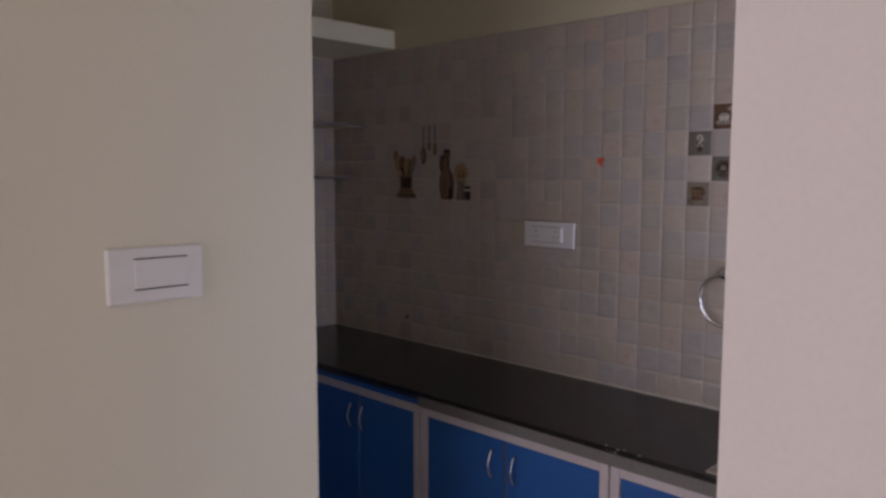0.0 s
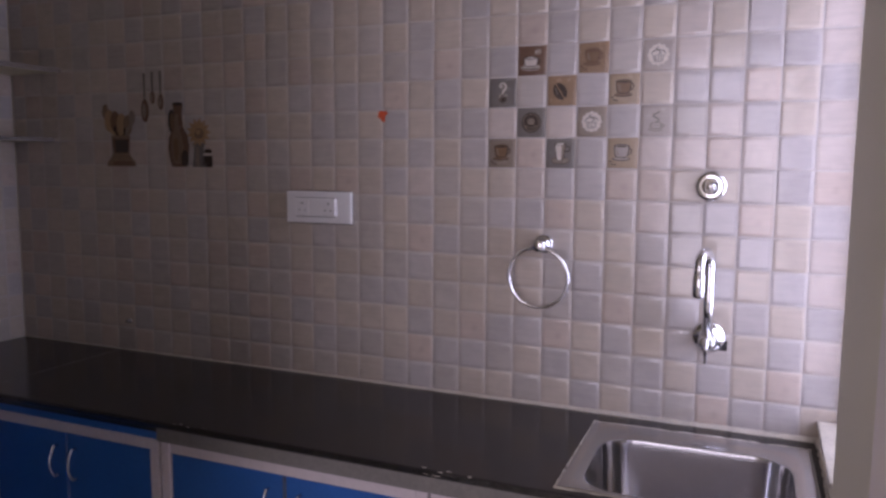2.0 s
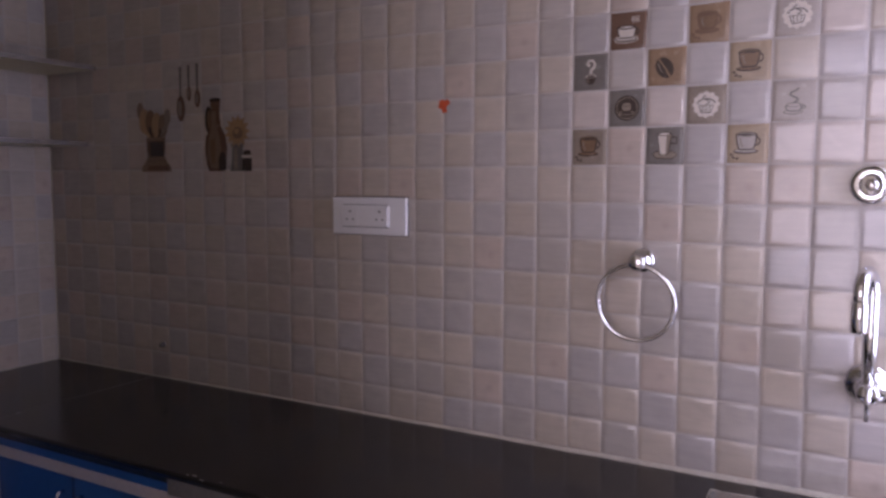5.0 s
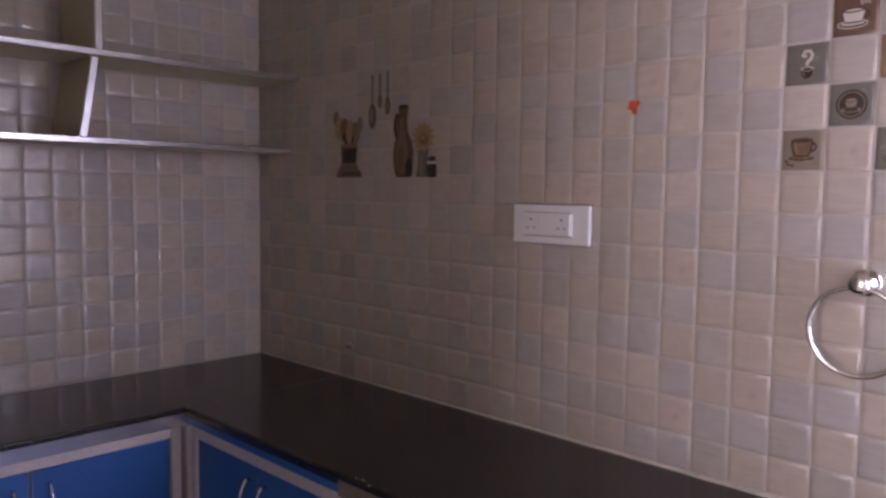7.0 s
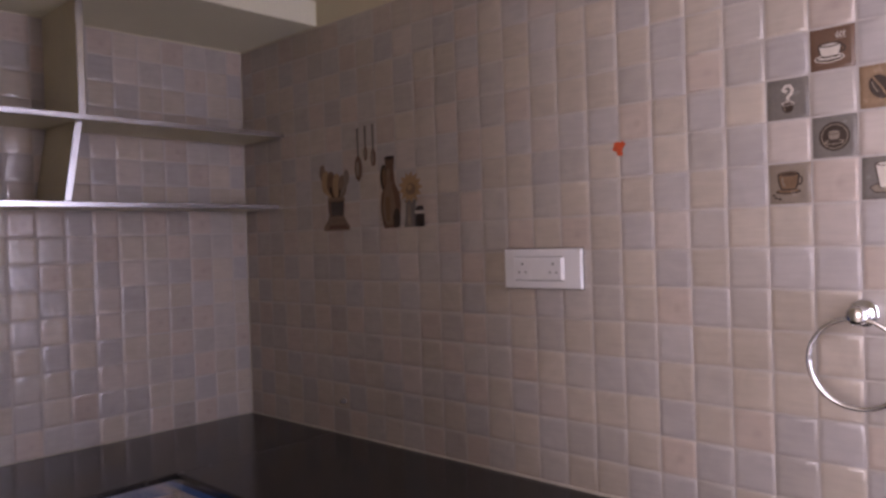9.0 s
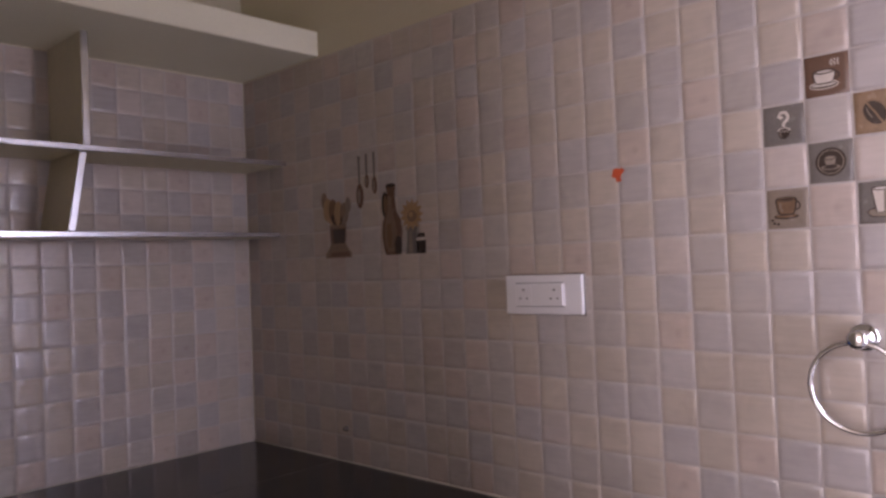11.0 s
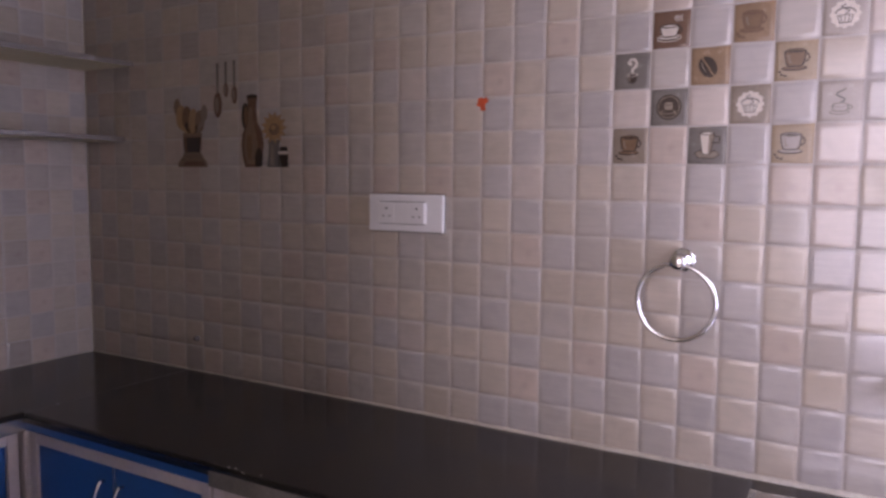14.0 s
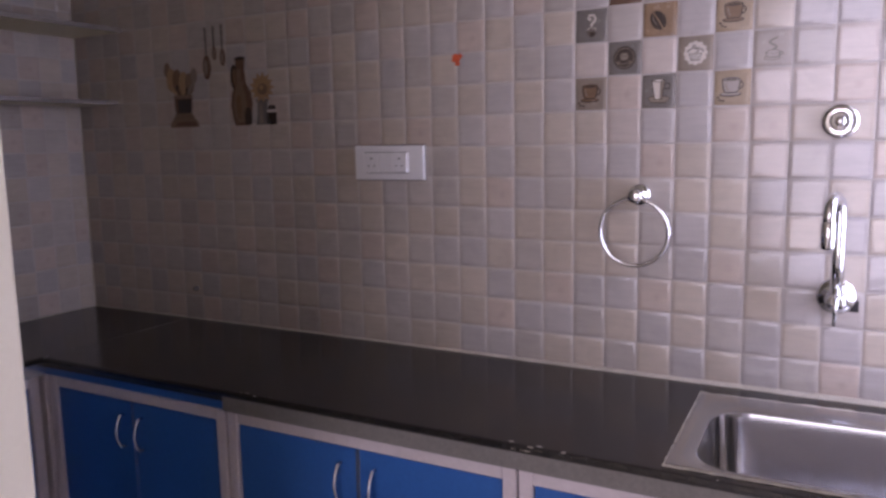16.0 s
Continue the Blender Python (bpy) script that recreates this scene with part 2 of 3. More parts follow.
structure(part("floor", box((-2.95, -2.35, -0.12), (2.35, 3.0, 0.0)), FLOOR), "polished beige vitrified floor", "floor")
structure(part("ceiling", box((-2.95, -2.35, CEIL), (2.35, 3.0, CEIL + 0.12)), PALE), "plain pale cream painted ceiling", "ceiling")
wall_east = structure(part("wall_east", box((EAST + BACK, -0.05, 0), (2.25, 3.0, CEIL)), CREAM), "cream plaster kitchen wall tiled above the counter", "wall")
wall_north = structure(part("wall_north", box((0.70, NORTH + BACK, 0), (EAST + BACK, 3.0, CEIL)), CREAM), "cream plaster kitchen wall tiled behind shelves", "wall")
structure(part("wall_west", box((0.70, 1.39, 0), (WEST, NORTH + BACK, CEIL)), CREAM), "cream painted side wall of the kitchen", "wall")
WX, WZ0, WZ1 = 1.74, 0.905, 2.06
DX0, DX1, DOOR = 0.985, 1.255, 2.05   # narrow back doorway beside the window
structure(part("wall_south", boxes(((DX1, 0.10, 0), (WX, SOUTH, CEIL)), ((0.98, 0.10, DOOR), (DX1, SOUTH, CEIL)), ((WX, 0.10, 0), (EAST + BACK, SOUTH, WZ0)),
                                   ((WX, 0.10, WZ1), (EAST + BACK, SOUTH, CEIL))), PALE), "painted kitchen wall with a window and a narrow back doorway", "wall")
structure(part("wall_switch", box((-2.95, 1.276, 0), (0.875, 1.39, CEIL), 0.004), PALE), "pale cream painted wall beside the kitchen opening", "wall")
structure(part("wall_entry", boxes(((0.69, -2.35, 0), (0.98, 0.344, CEIL)), ((0.76, 0.344, 2.25), (0.87, 1.276, CEIL))), ENTRY), "pinkish white painted wall around the kitchen opening", "wall")
structure(part("wall_living_south", box((-2.95, -2.35, 0), (0.69, -2.2, CEIL)), PALE), "pale painted living room wall", "wall")
structure(part("wall_living_west", boxes(((-2.95, -2.2, 0), (-2.75, -0.42, CEIL)), ((-2.95, 1.22, 0), (-2.75, 1.276, CEIL)), ((-2.95, -0.42, 0), (-2.75, 1.22, 0.28)),
                                         ((-2.95, -0.42, 2.42), (-2.75, 1.22, CEIL))), PALE), "pale painted living room wall with a tall window opening", "wall")
structure(part("loft_slab", box((WEST, 2.388, 2.074), (EAST + BACK, NORTH + BACK, 2.15), 0.004), LOFT), "cream painted concrete loft slab above the shelves", "loft")

# kitchen window: frame, grille of flat bars, panes
window = structure(empty("window_1", (1.89, 0.2, WZ0)), "open white framed kitchen window with grille bars", "window")
fb = boxes(((WX, 0.17, WZ0), (WX + 0.035, 0.21, WZ1)), ((EAST - 0.02, 0.17, WZ0), (EAST + BACK, 0.247, WZ1)),
           ((WX + 0.035, 0.17, WZ0), (EAST - 0.02, 0.21, WZ0 + 0.035)), ((WX + 0.035, 0.17, WZ1 - 0.035), (EAST - 0.02, 0.21, WZ1)))
keep(part("window_frame", fb, FRAME_WHITE), window)
keep(part("window_sill", box((WX, 0.21, WZ0), (EAST + BACK, SOUTH + 0.006, WZ0 + 0.012), 0.003), CAULK), window)
for z in (1.03, 1.24, 1.45, 1.66, 1.87):
    keep(part("grille_bar", tube([(WX, 0.225, z), (EAST, 0.225, z)], 0.006), FRAME_WHITE), window)
for x in (1.85, 1.97):
    keep(part("grille_upright", tube([(x, 0.237, WZ0), (x, 0.237, WZ1)], 0.006), FRAME_WHITE), window)
doorway = structure(empty("door_1", (1.2, 0.2, 0)), "open white framed back doorway to daylight", "door")
for a, b in (((DX0, 0.14, 0), (DX0 + 0.02, 0.24, DOOR)), ((DX1 - 0.02, 0.14, 0), (DX1, 0.24, DOOR)), ((DX0 + 0.02, 0.14, DOOR - 0.03), (DX1 - 0.02, 0.24, DOOR))):
    keep(part("door_frame", box(a, b, 0.002, 1), FRAME_WHITE), doorway)
structure(part("backdrop", box((1.0, -1.35, 0.0), (5.5, -1.3, 4.0)), OUTSIDE), "bright hazy daylight outside the window", "backdrop")

# ---- counter ----


def extrude(profile, lead, axis):
    """A profile of (across, height) pairs drawn along x or y between two places."""
    bm = bmesh.new()
    ends = []
    for d in lead:
        ends.append([bm.verts.new((a, d, z) if axis == "y" else (d, a, z)) for a, z in profile])
    n = len(profile)
    for k in range(n):
        bm.faces.new((ends[0][k], ends[0][(k + 1) % n], ends[1][(k + 1) % n], ends[1][k]))
    bm.faces.new(ends[0])
    bm.faces.new(ends[1])
    return bm


def nosing(front, back, sign=1):
    return [(back, 0.855), (front + 0.003 * sign, 0.855), (front, 0.858), (front, 0.864), (front + 0.002 * sign, 0.8685), (front + 0.006 * sign, COUNTER), (back, COUNTER)]


FX, FY = 1.600, 2.358
worktop = tagged(empty("worktop", (1.85, 1.5, 0.85)), "polished black granite worktop with a thin bright joint", "worktop")
keep(part("front_edge", extrude(nosing(FX, 1.636), (SOUTH, 2.352), "y"), GRANITE, smooth=False), worktop)
keep(part("slab", boxes(((1.636, 0.765, 0.85), (EAST, 2.352, COUNTER)), ((1.636, SOUTH, 0.85), (EAST, 0.345, COUNTER)), ((1.965, 0.345, 0.85), (EAST, 0.765, COUNTER))), GRANITE), worktop)
keep(part("return_slab", extrude(nosing(FY, NORTH), (WEST, FX + 0.0005), "x"), GRANITE), worktop)
keep(part("corner_slab", box((FX + 0.0005, 2.3555, 0.855), (EAST, NORTH, COUNTER)), GRANITE), worktop)
keep(part("joint", box((FX + 0.002, 2.352, 0.856), (EAST, 2.3555, COUNTER + 0.0003)), P_GREY, None, "pale filler joint"), worktop)


def bead(p, q, size, name, label):
    """An uneven run of sealant between two points."""
    n = 60
    pts, rad = [], []
    for k in range(n + 1):
        pts.append(Vector(p).lerp(Vector(q), k / n))
        rad.append(size * (0.62 + 0.7 * noise.noise((k * 0.37, p[0] * 3, p[1]))))
    return structure(part(name, tube(pts, rad, 6), CAULK, None, "", True), label, "sealant")


def fillet():
    """Trowelled cement along the foot of the tiles, wider towards the window."""
    bm = bmesh.new()
    rows = []
    for k in range(81):
        y = 0.30 + 1.65 * k / 80
        out = 0.004 + 0.015 * (1 - k / 80) + 0.003 * noise.noise((y * 14, 0.3, 2.0))
        up = 0.003 + 0.005 * (1 - k / 80) + 0.001 * noise.noise((y * 23, 4.0, 1.0))
        rows.append([bm.verts.new((EAST + 0.001 - a * out, y, COUNTER + 0.0006 + b * up)) for a, b in ((0, 1), (0.3, 0.72), (0.62, 0.42), (0.9, 0.2), (1, 0), (0, 0))])
    for a, b in zip(rows, rows[1:]):
        for j in range(6):
            bm.faces.new((a[j], a[(j + 1) % 6], b[(j + 1) % 6], b[j]))
    bm.faces.new(rows[0])
    bm.faces.new(rows[-1])
    return bm


structure(part("trim_cement_fillet", fillet(), CAULK, None, "", True), "dirty beige cement fillet along the foot of the tiles", "sealant")
bead((EAST - 0.001, 0.30, COUNTER + 0.001), (EAST - 0.001, NORTH, COUNTER + 0.001), 0.005, "trim_sealant_east", "dirty white sealant between worktop and tiles")
bead((WEST, NORTH - 0.001, COUNTER + 0.001), (EAST, NORTH - 0.001, COUNTER + 0.001), 0.004, "trim_sealant_north", "dirty white sealant between worktop and tiles")
bead((1.60, SOUTH + 0.001, COUNTER + 0.001), (2.09, SOUTH + 0.001, COUNTER + 0.001), 0.008, "trim_sealant_south", "crumbling sealant beside the sink")

# cement edge under the slab
support = tagged(empty("worktop_support", (1.85, 1.5, 0.82)), "rough grey cement support strip under the worktop", "support")
keep(part("cement_strip", box((FX + 0.003, SOUTH, 0.822), (1.634, 1.735, 0.855)), CEMENT), support)
keep(part("blue_strip", box((FX + 0.011, 1.735, 0.8225), (1.634, FY + 0.004, 0.842)), BLUE, None, "blue laminate filler strip"), support)
keep(part("granite_lip", box((FX + 0.008, 1.735, 0.842), (1.634, FY + 0.004, 0.8548)), GRANITE_EDGE, None, "rough unpolished granite lip"), support)
keep(part("metal_strip", box((WEST, FY + 0.004, 0.822), (FX + 0.04, FY + 0.05, 0.855)), ALU_BARE, None, "shiny bare aluminium strip"), support)


keep(part("corner_post", box((FX + 0.004, FY + 0.0045, 0.08), (FX + 0.04, FY + 0.04, 0.8215), 0.002, 1), ALU, None, "grey aluminium corner post"), support)

# plaster splashes on the worktop's front edge
bm = bmesh.new()
rng = random.Random(5)
for k in range(16):
    y, size = rng.choice((1.06, 1.0, 0.92, 0.70, 1.70, 1.62)) + rng.uniform(-0.035, 0.035), rng.uniform(0.001, 0.003)
    bmesh.ops.create_icosphere(bm, subdivisions=1, radius=size, matrix=Matrix.LocRotScale((FX + rng.uniform(-0.001, 0.012), y, COUNTER - (0.008 if rng.random() < 0.3 else 0.0)), None, (0.8, rng.uniform(1, 3.5), 0.35)))
tagged(part("plaster_splashes", bm, CAULK, None, "", True), "dried white plaster splashes on the worktop edge", "splashes", "", "stuff")


# ---- cabinets ----
def handle(y0, z0, z1):
    """A thin bowed wire pull that stands off the door, in the door's own axes (across, out, up)."""
    n = 12
    pts = [(y0, -0.002, z0), (y0, -0.012, z0)]
    for k in range(n + 1):
        a = k / n
        pts.append((y0, -0.014 - 0.014 * math.sin(math.pi * a), z0 + (z1 - z0) * a))
    pts += [(y0, -0.012, z1), (y0, -0.002, z1)]
    return tube(pts, 0.0036, 8)


def cabinet(width, label, pull=0.04, inside=0.818):
    """A base unit, its face at y=0 looking to -y, its left edge at x=0."""
    thing = tagged(empty("base_cabinet", (0, 0, 0)), label, "cabinet", "base cabinets under the worktop")
    h0, h1, s = 0.0, 0.822, 0.029
    part("body", boxes(((0.004, 0.030, 0.09), (width - 0.004, 0.46, inside)), ((0.004, 0.06, 0.0), (width - 0.004, 0.45, 0.09))), BLUE, thing)
    for name, a, b in (("stile", (0.002, 0, 0.08), (s, 0.030, h1)), ("stile", (width - s, 0, 0.08), (width - 0.002, 0.030, h1)),
                       ("rail", (s, 0.001, h1 - s), (width - s, 0.030, h1)), ("rail", (s, 0.001, 0.08), (width - s, 0.030, 0.08 + s))):
        part(name, box(a, b, 0.002, 1), ALU, thing, "pinkish white aluminium frame")
    mid = width / 2
    for x0, x1, hx in ((s + 0.002, mid - 0.0015, mid - pull), (mid + 0.0015, width - s - 0.002, mid + pull)):
        door = part("door", box((x0, 0.006, 0.08 + s + 0.002), (x1, 0.026, h1 - s - 0.002), 0.0015, 1), BLUE, thing, "blue laminate door")
        part("edge_strip", box((x1 - 0.0025 if x0 < mid - 0.1 else x0 - 0.0001, 0.0045, 0.08 + s + 0.004), (x1 if x0 < mid - 0.1 else x0 + 0.0022, 0.0058, h1 - s - 0.004)), ALU_BARE, door, "pale edging strip")
        pull_bar = part("handle", handle(hx, 0.675, 0.755), ALU_BARE, door, "curved dull metal pull handle", True)
        pull_bar.location = (0, 0.006, 0)
    return thing


def put(thing, m):
    thing.matrix_basis = m
    return thing


# units along the east wall face -x: local x runs towards -y
unit = cabinet(0.62, "blue two-door base cabinet framed in pale aluminium, in the dark corner", 0.032)
put(unit, pose(1.612, 2.358, 0, 0, 0, -90))
second = cabinet(0.702, "wide blue two-door base cabinet framed in pale aluminium", 0.042)
put(second, pose(1.612, 1.735, 0, 0, 0, -90))
third = cabinet(0.702, "blue two-door base cabinet with chipped frame below the sink", 0.042, 0.68)
put(third, pose(1.612, 1.032, 0, 0, 0, -90))
fourth = cabinet(0.715, "bright blue two-door base cabinet on the return worktop", 0.038)
put(fourth, pose(0.882, FY + 0.014, 0))

# ---- sink ----


def round_rect(cx, cy, wx, wy, r, z, n=8):
    pts = []
    for sx, sy, a0 in ((1, 1, 0), (-1, 1, 90), (-1, -1, 180), (1, -1, 270)):
        for k in range(n + 1):
            a = radians(a0 + 90 * k / n)
            pts.append(Vector((cx + sx * (wx - r) + r * math.cos(a), cy + sy * (wy - r) + r * math.sin(a), z)))
    return pts


def loft_loops(loops, cap=True):
    bm = bmesh.new()
    rings = [[bm.verts.new(p) for p in loop] for loop in loops]
    n = len(rings[0])
    for a, b in zip(rings, rings[1:]):
        for k in range(n):
            bm.faces.new((a[k], a[(k + 1) % n], b[(k + 1) % n], b[k]))
    if cap:
        bm.faces.new(rings[-1])
    return bm


SX, SY = 1.826, 0.547
sink = tagged(empty("sink", (SX, SY, COUNTER)), "single-bowl stainless steel sink set into the granite worktop", "sink")
rim = [round_rect(SX, SY, 0.200, 0.233, 0.006, COUNTER + 0.0008), round_rect(SX, SY, 0.199, 0.232, 0.006, COUNTER + 0.0035),
       round_rect(SX, SY, 0.194, 0.227, 0.006, COUNTER + 0.005), round_rect(SX - 0.036, SY + 0.002, 0.152, 0.196, 0.075, COUNTER + 0.005),
       round_rect(SX - 0.036, SY + 0.002, 0.148, 0.192, 0.075, COUNTER + 0.001)]
keep(part("rim", loft_loops(rim, False), STEEL, None, "", True), sink)
bowl = [round_rect(SX - 0.036, SY + 0.002, 0.148, 0.192, 0.075, COUNTER + 0.001), round_rect(SX - 0.036, SY + 0.002, 0.144, 0.188, 0.072, COUNTER - 0.02),
        round_rect(SX - 0.036, SY + 0.002, 0.136, 0.180, 0.070, COUNTER - 0.12), round_rect(SX - 0.036, SY + 0.002, 0.122, 0.166, 0.066, COUNTER - 0.148),
        round_rect(SX - 0.036, SY + 0.002, 0.095, 0.140, 0.055, COUNTER - 0.158), round_rect(SX - 0.036, SY + 0.002, 0.045, 0.05, 0.03, COUNTER - 0.162)]
keep(part("bowl", loft_loops(bowl), BOWL, None, "", True), sink)
keep(part("drain", lathe([(0.04, 0), (0.04, 0.003), (0.03, 0.004), (0.012, 0.002)], pose(SX - 0.036, SY + 0.002, COUNTER - 0.161)), CHROME, None, "chrome drain ring", True), sink)
sink.rotation_euler = (0, 0, radians(1))


def near_sink(u, v):
    c, d = math.cos(radians(1)), math.sin(radians(1))
    return (SX + c * u - d * v, SY + d * u + c * v, COUNTER + 0.002)


bead(near_sink(-0.2, 0.234), near_sink(0.2, 0.234), 0.003, "trim_sealant_sink_side", "white sealant along the sink rim")
bead(near_sink(-0.2, -0.234), near_sink(-0.2, 0.234), 0.003, "trim_sealant_sink_front", "white sealant along the sink rim")
bead(near_sink(0.2, -0.234), near_sink(0.2, 0.234), 0.004, "trim_sealant_sink_back", "white sealant along the sink rim")

# ---- shelves ----
shelving = tagged(empty("wall_shelf", (1.5, 2.7, 1.555)), "two-tier cream wall shelf with aluminium edging and a divider", "shelf")
for z, front in ((1.771, 2.565), (1.550, 2.61)):
    keep(part("shelf_board", box((WEST, front + 0.003, z - 0.006), (EAST - 0.001, NORTH - 0.001, z + 0.006), 0.001, 1), SHELF), shelving)
    keep(part("edging", box((WEST, front, z - 0.007), (EAST - 0.002, front + 0.0028, z + 0.007), 0.001, 1), ALU_BARE, None, "bare aluminium edging"), shelving)
def leaning(bm, z0, z1, lean):
    """Shifts the foot of an upright sideways."""
    for v in bm.verts:
        v.co.x -= lean * (z1 - v.co.z) / (z1 - z0)
    return bm


for z0, z1, front, lean in ((1.7785, 2.074, 2.565, 0.0), (1.5575, 1.7635, 2.59, 0.034)):
    keep(part("divider", leaning(box((1.478, front + 0.003, z0), (1.494, NORTH - 0.001, z1), 0.001, 1), z0, z1, lean), SHELF), shelving)
    keep(part("divider_edging", leaning(box((1.477, front, z0), (1.495, front + 0.0028, z1), 0.001, 1), z0, z1, lean), ALU_BARE, None, "bare aluminium edging"), shelving)

# ---- fittings on the tiles ----


def on_wall(y, z, out=0.0):
    return pose(EAST - out, y, z, 0, -90, 0)


board = tagged(empty("switch_socket_board", (EAST, 1.588, 1.356)), "white switch and socket plate on the tiled wall", "switchboard")
bm = box((EAST - 0.011, 1.483, 1.3115), (EAST + 0.001, 1.693, 1.4005), 0.003)
keep(part("plate", bm, PLASTIC), board)
# dark rim behind the plate stands in for its shadow on the tiles
keep(part("gasket", box((EAST - 0.003, 1.4815, 1.3095), (EAST + 0.001, 1.6945, 1.4025)), P_GREY, None, "thin painted shadow line round the plate"), board)
keep(part("inner_frame", box((EAST - 0.0135, 1.527, 1.330), (EAST - 0.0105, 1.664, 1.382), 0.0012), PLASTIC), board)
for z in (1.3295, 1.3825):
    keep(part("shadow_gap", box((EAST - 0.0116, 1.53, z - 0.0008), (EAST - 0.0109, 1.662, z + 0.0008)), DARK, None, "dark gap line"), board)
keep(part("rocker", box((EAST - 0.0148, 1.5745, 1.3325), (EAST - 0.013, 1.6165, 1.3795), 0.0012), PLASTIC), board)
for yc, out in ((1.552, 0.0175), (1.639, 0.0142)):
    socket = keep(part("socket", box((EAST - out, yc - 0.0215, 1.3325), (EAST - 0.013, yc + 0.0215, 1.3795), 0.001), PLASTIC), board)
    for dy, dz, r in ((0, 0.011, 0.0028), (-0.009, -0.008, 0.0023), (0.009, -0.008, 0.0023)):
        part("pin_hole", lathe([(r, 0), (r, 0.0006)], on_wall(yc + dy, 1.356 + dz, out), 12), P_GREY, socket, "grey pin hole")

ring = tagged(empty("towel_ring", (EAST, 0.938, 1.283)), "round chrome towel ring on the tiled wall", "towel ring")
keep(part("base", lathe([(0.024, 0), (0.024, 0.006), (0.021, 0.009), (0.013, 0.011), (0.011, 0.03), (0.013, 0.034), (0.016, 0.040), (0.016, 0.052), (0.012, 0.056)], on_wall(0.938, 1.283)), CHROME, None, "", True), ring)
keep(part("ring", tube([(EAST - 0.046 + 0.012 * (1 - math.cos(a)) * 0.5, 0.941 + 0.075 * math.sin(a), 1.203 + 0.075 * math.cos(a)) for a in (2 * math.pi * k / 48 for k in range(48))], 0.0048, 12, True), CHROME, None, "", True), ring)

valve = tagged(empty("concealed_valve", (EAST, 0.55, 1.433)), "round chrome valve cover plate on the tiles", "valve")
keep(part("flange", lathe([(0.034, 0), (0.034, 0.003), (0.030, 0.007), (0.024, 0.008)], on_wall(0.55, 1.433)), CHROME, None, "", True), valve)
keep(part("collar", lathe([(0.020, 0.007), (0.020, 0.016), (0.017, 0.018)], on_wall(0.55, 1.433)), CHROME, None, "", True), valve)
keep(part("spindle", lathe([(0.011, 0.017), (0.010, 0.027), (0.007, 0.030)], on_wall(0.55, 1.433)), CHROME, None, "", True), valve)

tap = tagged(empty("wall_tap", (EAST, 0.541, 1.085)), "chrome wall-mounted sink tap with a swan-neck spout", "tap")
keep(part("flange", lathe([(0.037, 0), (0.037, 0.004), (0.031, 0.008), (0.017, 0.013), (0.016, 0.045), (0.018, 0.05), (0.018, 0.075), (0.014, 0.08)], on_wall(0.541, 1.085)), CHROME, None, "", True), tap)
arc = [(EAST - 0.062, 0.541, 1.09), (EAST - 0.062, 0.541, 1.18), (EAST - 0.062, 0.541, 1.255)]
arc += [(EAST - 0.062 - 0.030 * (1 - math.cos(a)), 0.541 + 0.009 * (1 - math.cos(a)), 1.258 + 0.032 * math.sin(a)) for a in (math.pi * k / 10 for k in range(11))]
arc += [(EAST - 0.122, 0.559, 1.235)]
keep(part("spout", tube(arc, 0.0118, 20), CHROME, None, "", True), tap)
keep(part("nozzle", lathe([(0.0115, 0), (0.0135, 0.003), (0.0135, 0.050), (0.0115, 0.053)], pose(EAST - 0.122, 0.559, 1.195)), CHROME, None, "", True), tap)
keep(part("lever", tube([(EAST - 0.078, 0.541, 1.10), (EAST - 0.085, 0.541, 1.085), (EAST - 0.086, 0.542, 1.042)], [0.006, 0.005, 0.004], 10), CHROME, None, "", True), tap)
structure(part("trim_tile_cutout", box((EAST - 0.0012, 0.500, 1.055), (EAST + 0.002, 0.523, 1.078)), DARK), "dark chipped hole in the tile beside the tap", "hole")

tagged(part("wall_screw", lathe([(0.009, 0), (0.009, 0.004), (0.006, 0.006), (0.006, 0.013), (0.003, 0.015)], on_wall(2.312, 0.968), 14), P_GREY, None, "", True), "small steel screw head in the tiled wall", "screw")


# ---- flat prints on the glaze ----
def flat(bm, points, layer, slot, place):
    vs = [bm.verts.new(place(u, v, layer)) for u, v in points]
    f = bm.faces.new(vs)
    f.material_index = slot
    return f


def oval(cx, cy, rx, ry, n=24, a0=0, a1=360):
    return [(cx + rx * math.cos(radians(a0 + (a1 - a0) * k / (n if a1 - a0 == 360 else n - 1))), cy + ry * math.sin(radians(a0 + (a1 - a0) * k / (n if a1 - a0 == 360 else n - 1)))) for k in range(n)]


def band(bm, pts, w, layer, slot, place, closed=False):
    """A ribbon of even width along points."""
    n = len(pts)
    sides = []
    for k in range(n):
        a, b = (pts[k - 1], pts[(k + 1) % n]) if closed else (pts[max(k - 1, 0)], pts[min(k + 1, n - 1)])
        d = Vector((b[0] - a[0], b[1] - a[1])).normalized()
        sides.append([bm.verts.new(place(pts[k][0] - d.y * s * w, pts[k][1] + d.x * s * w, layer)) for s in (-0.5, 0.5)])
    for k in range(n if closed else n - 1):
        a, b = sides[k], sides[(k + 1) % n]
        bm.faces.new((a[0], b[0], b[1], a[1])).material_index = slot


def wave(x, y0, y1, amp, turns=1.5, n=16):
    return [(x + amp * math.sin(2 * math.pi * turns * k / (n - 1)), y0 + (y1 - y0) * k / (n - 1)) for k in range(n)]


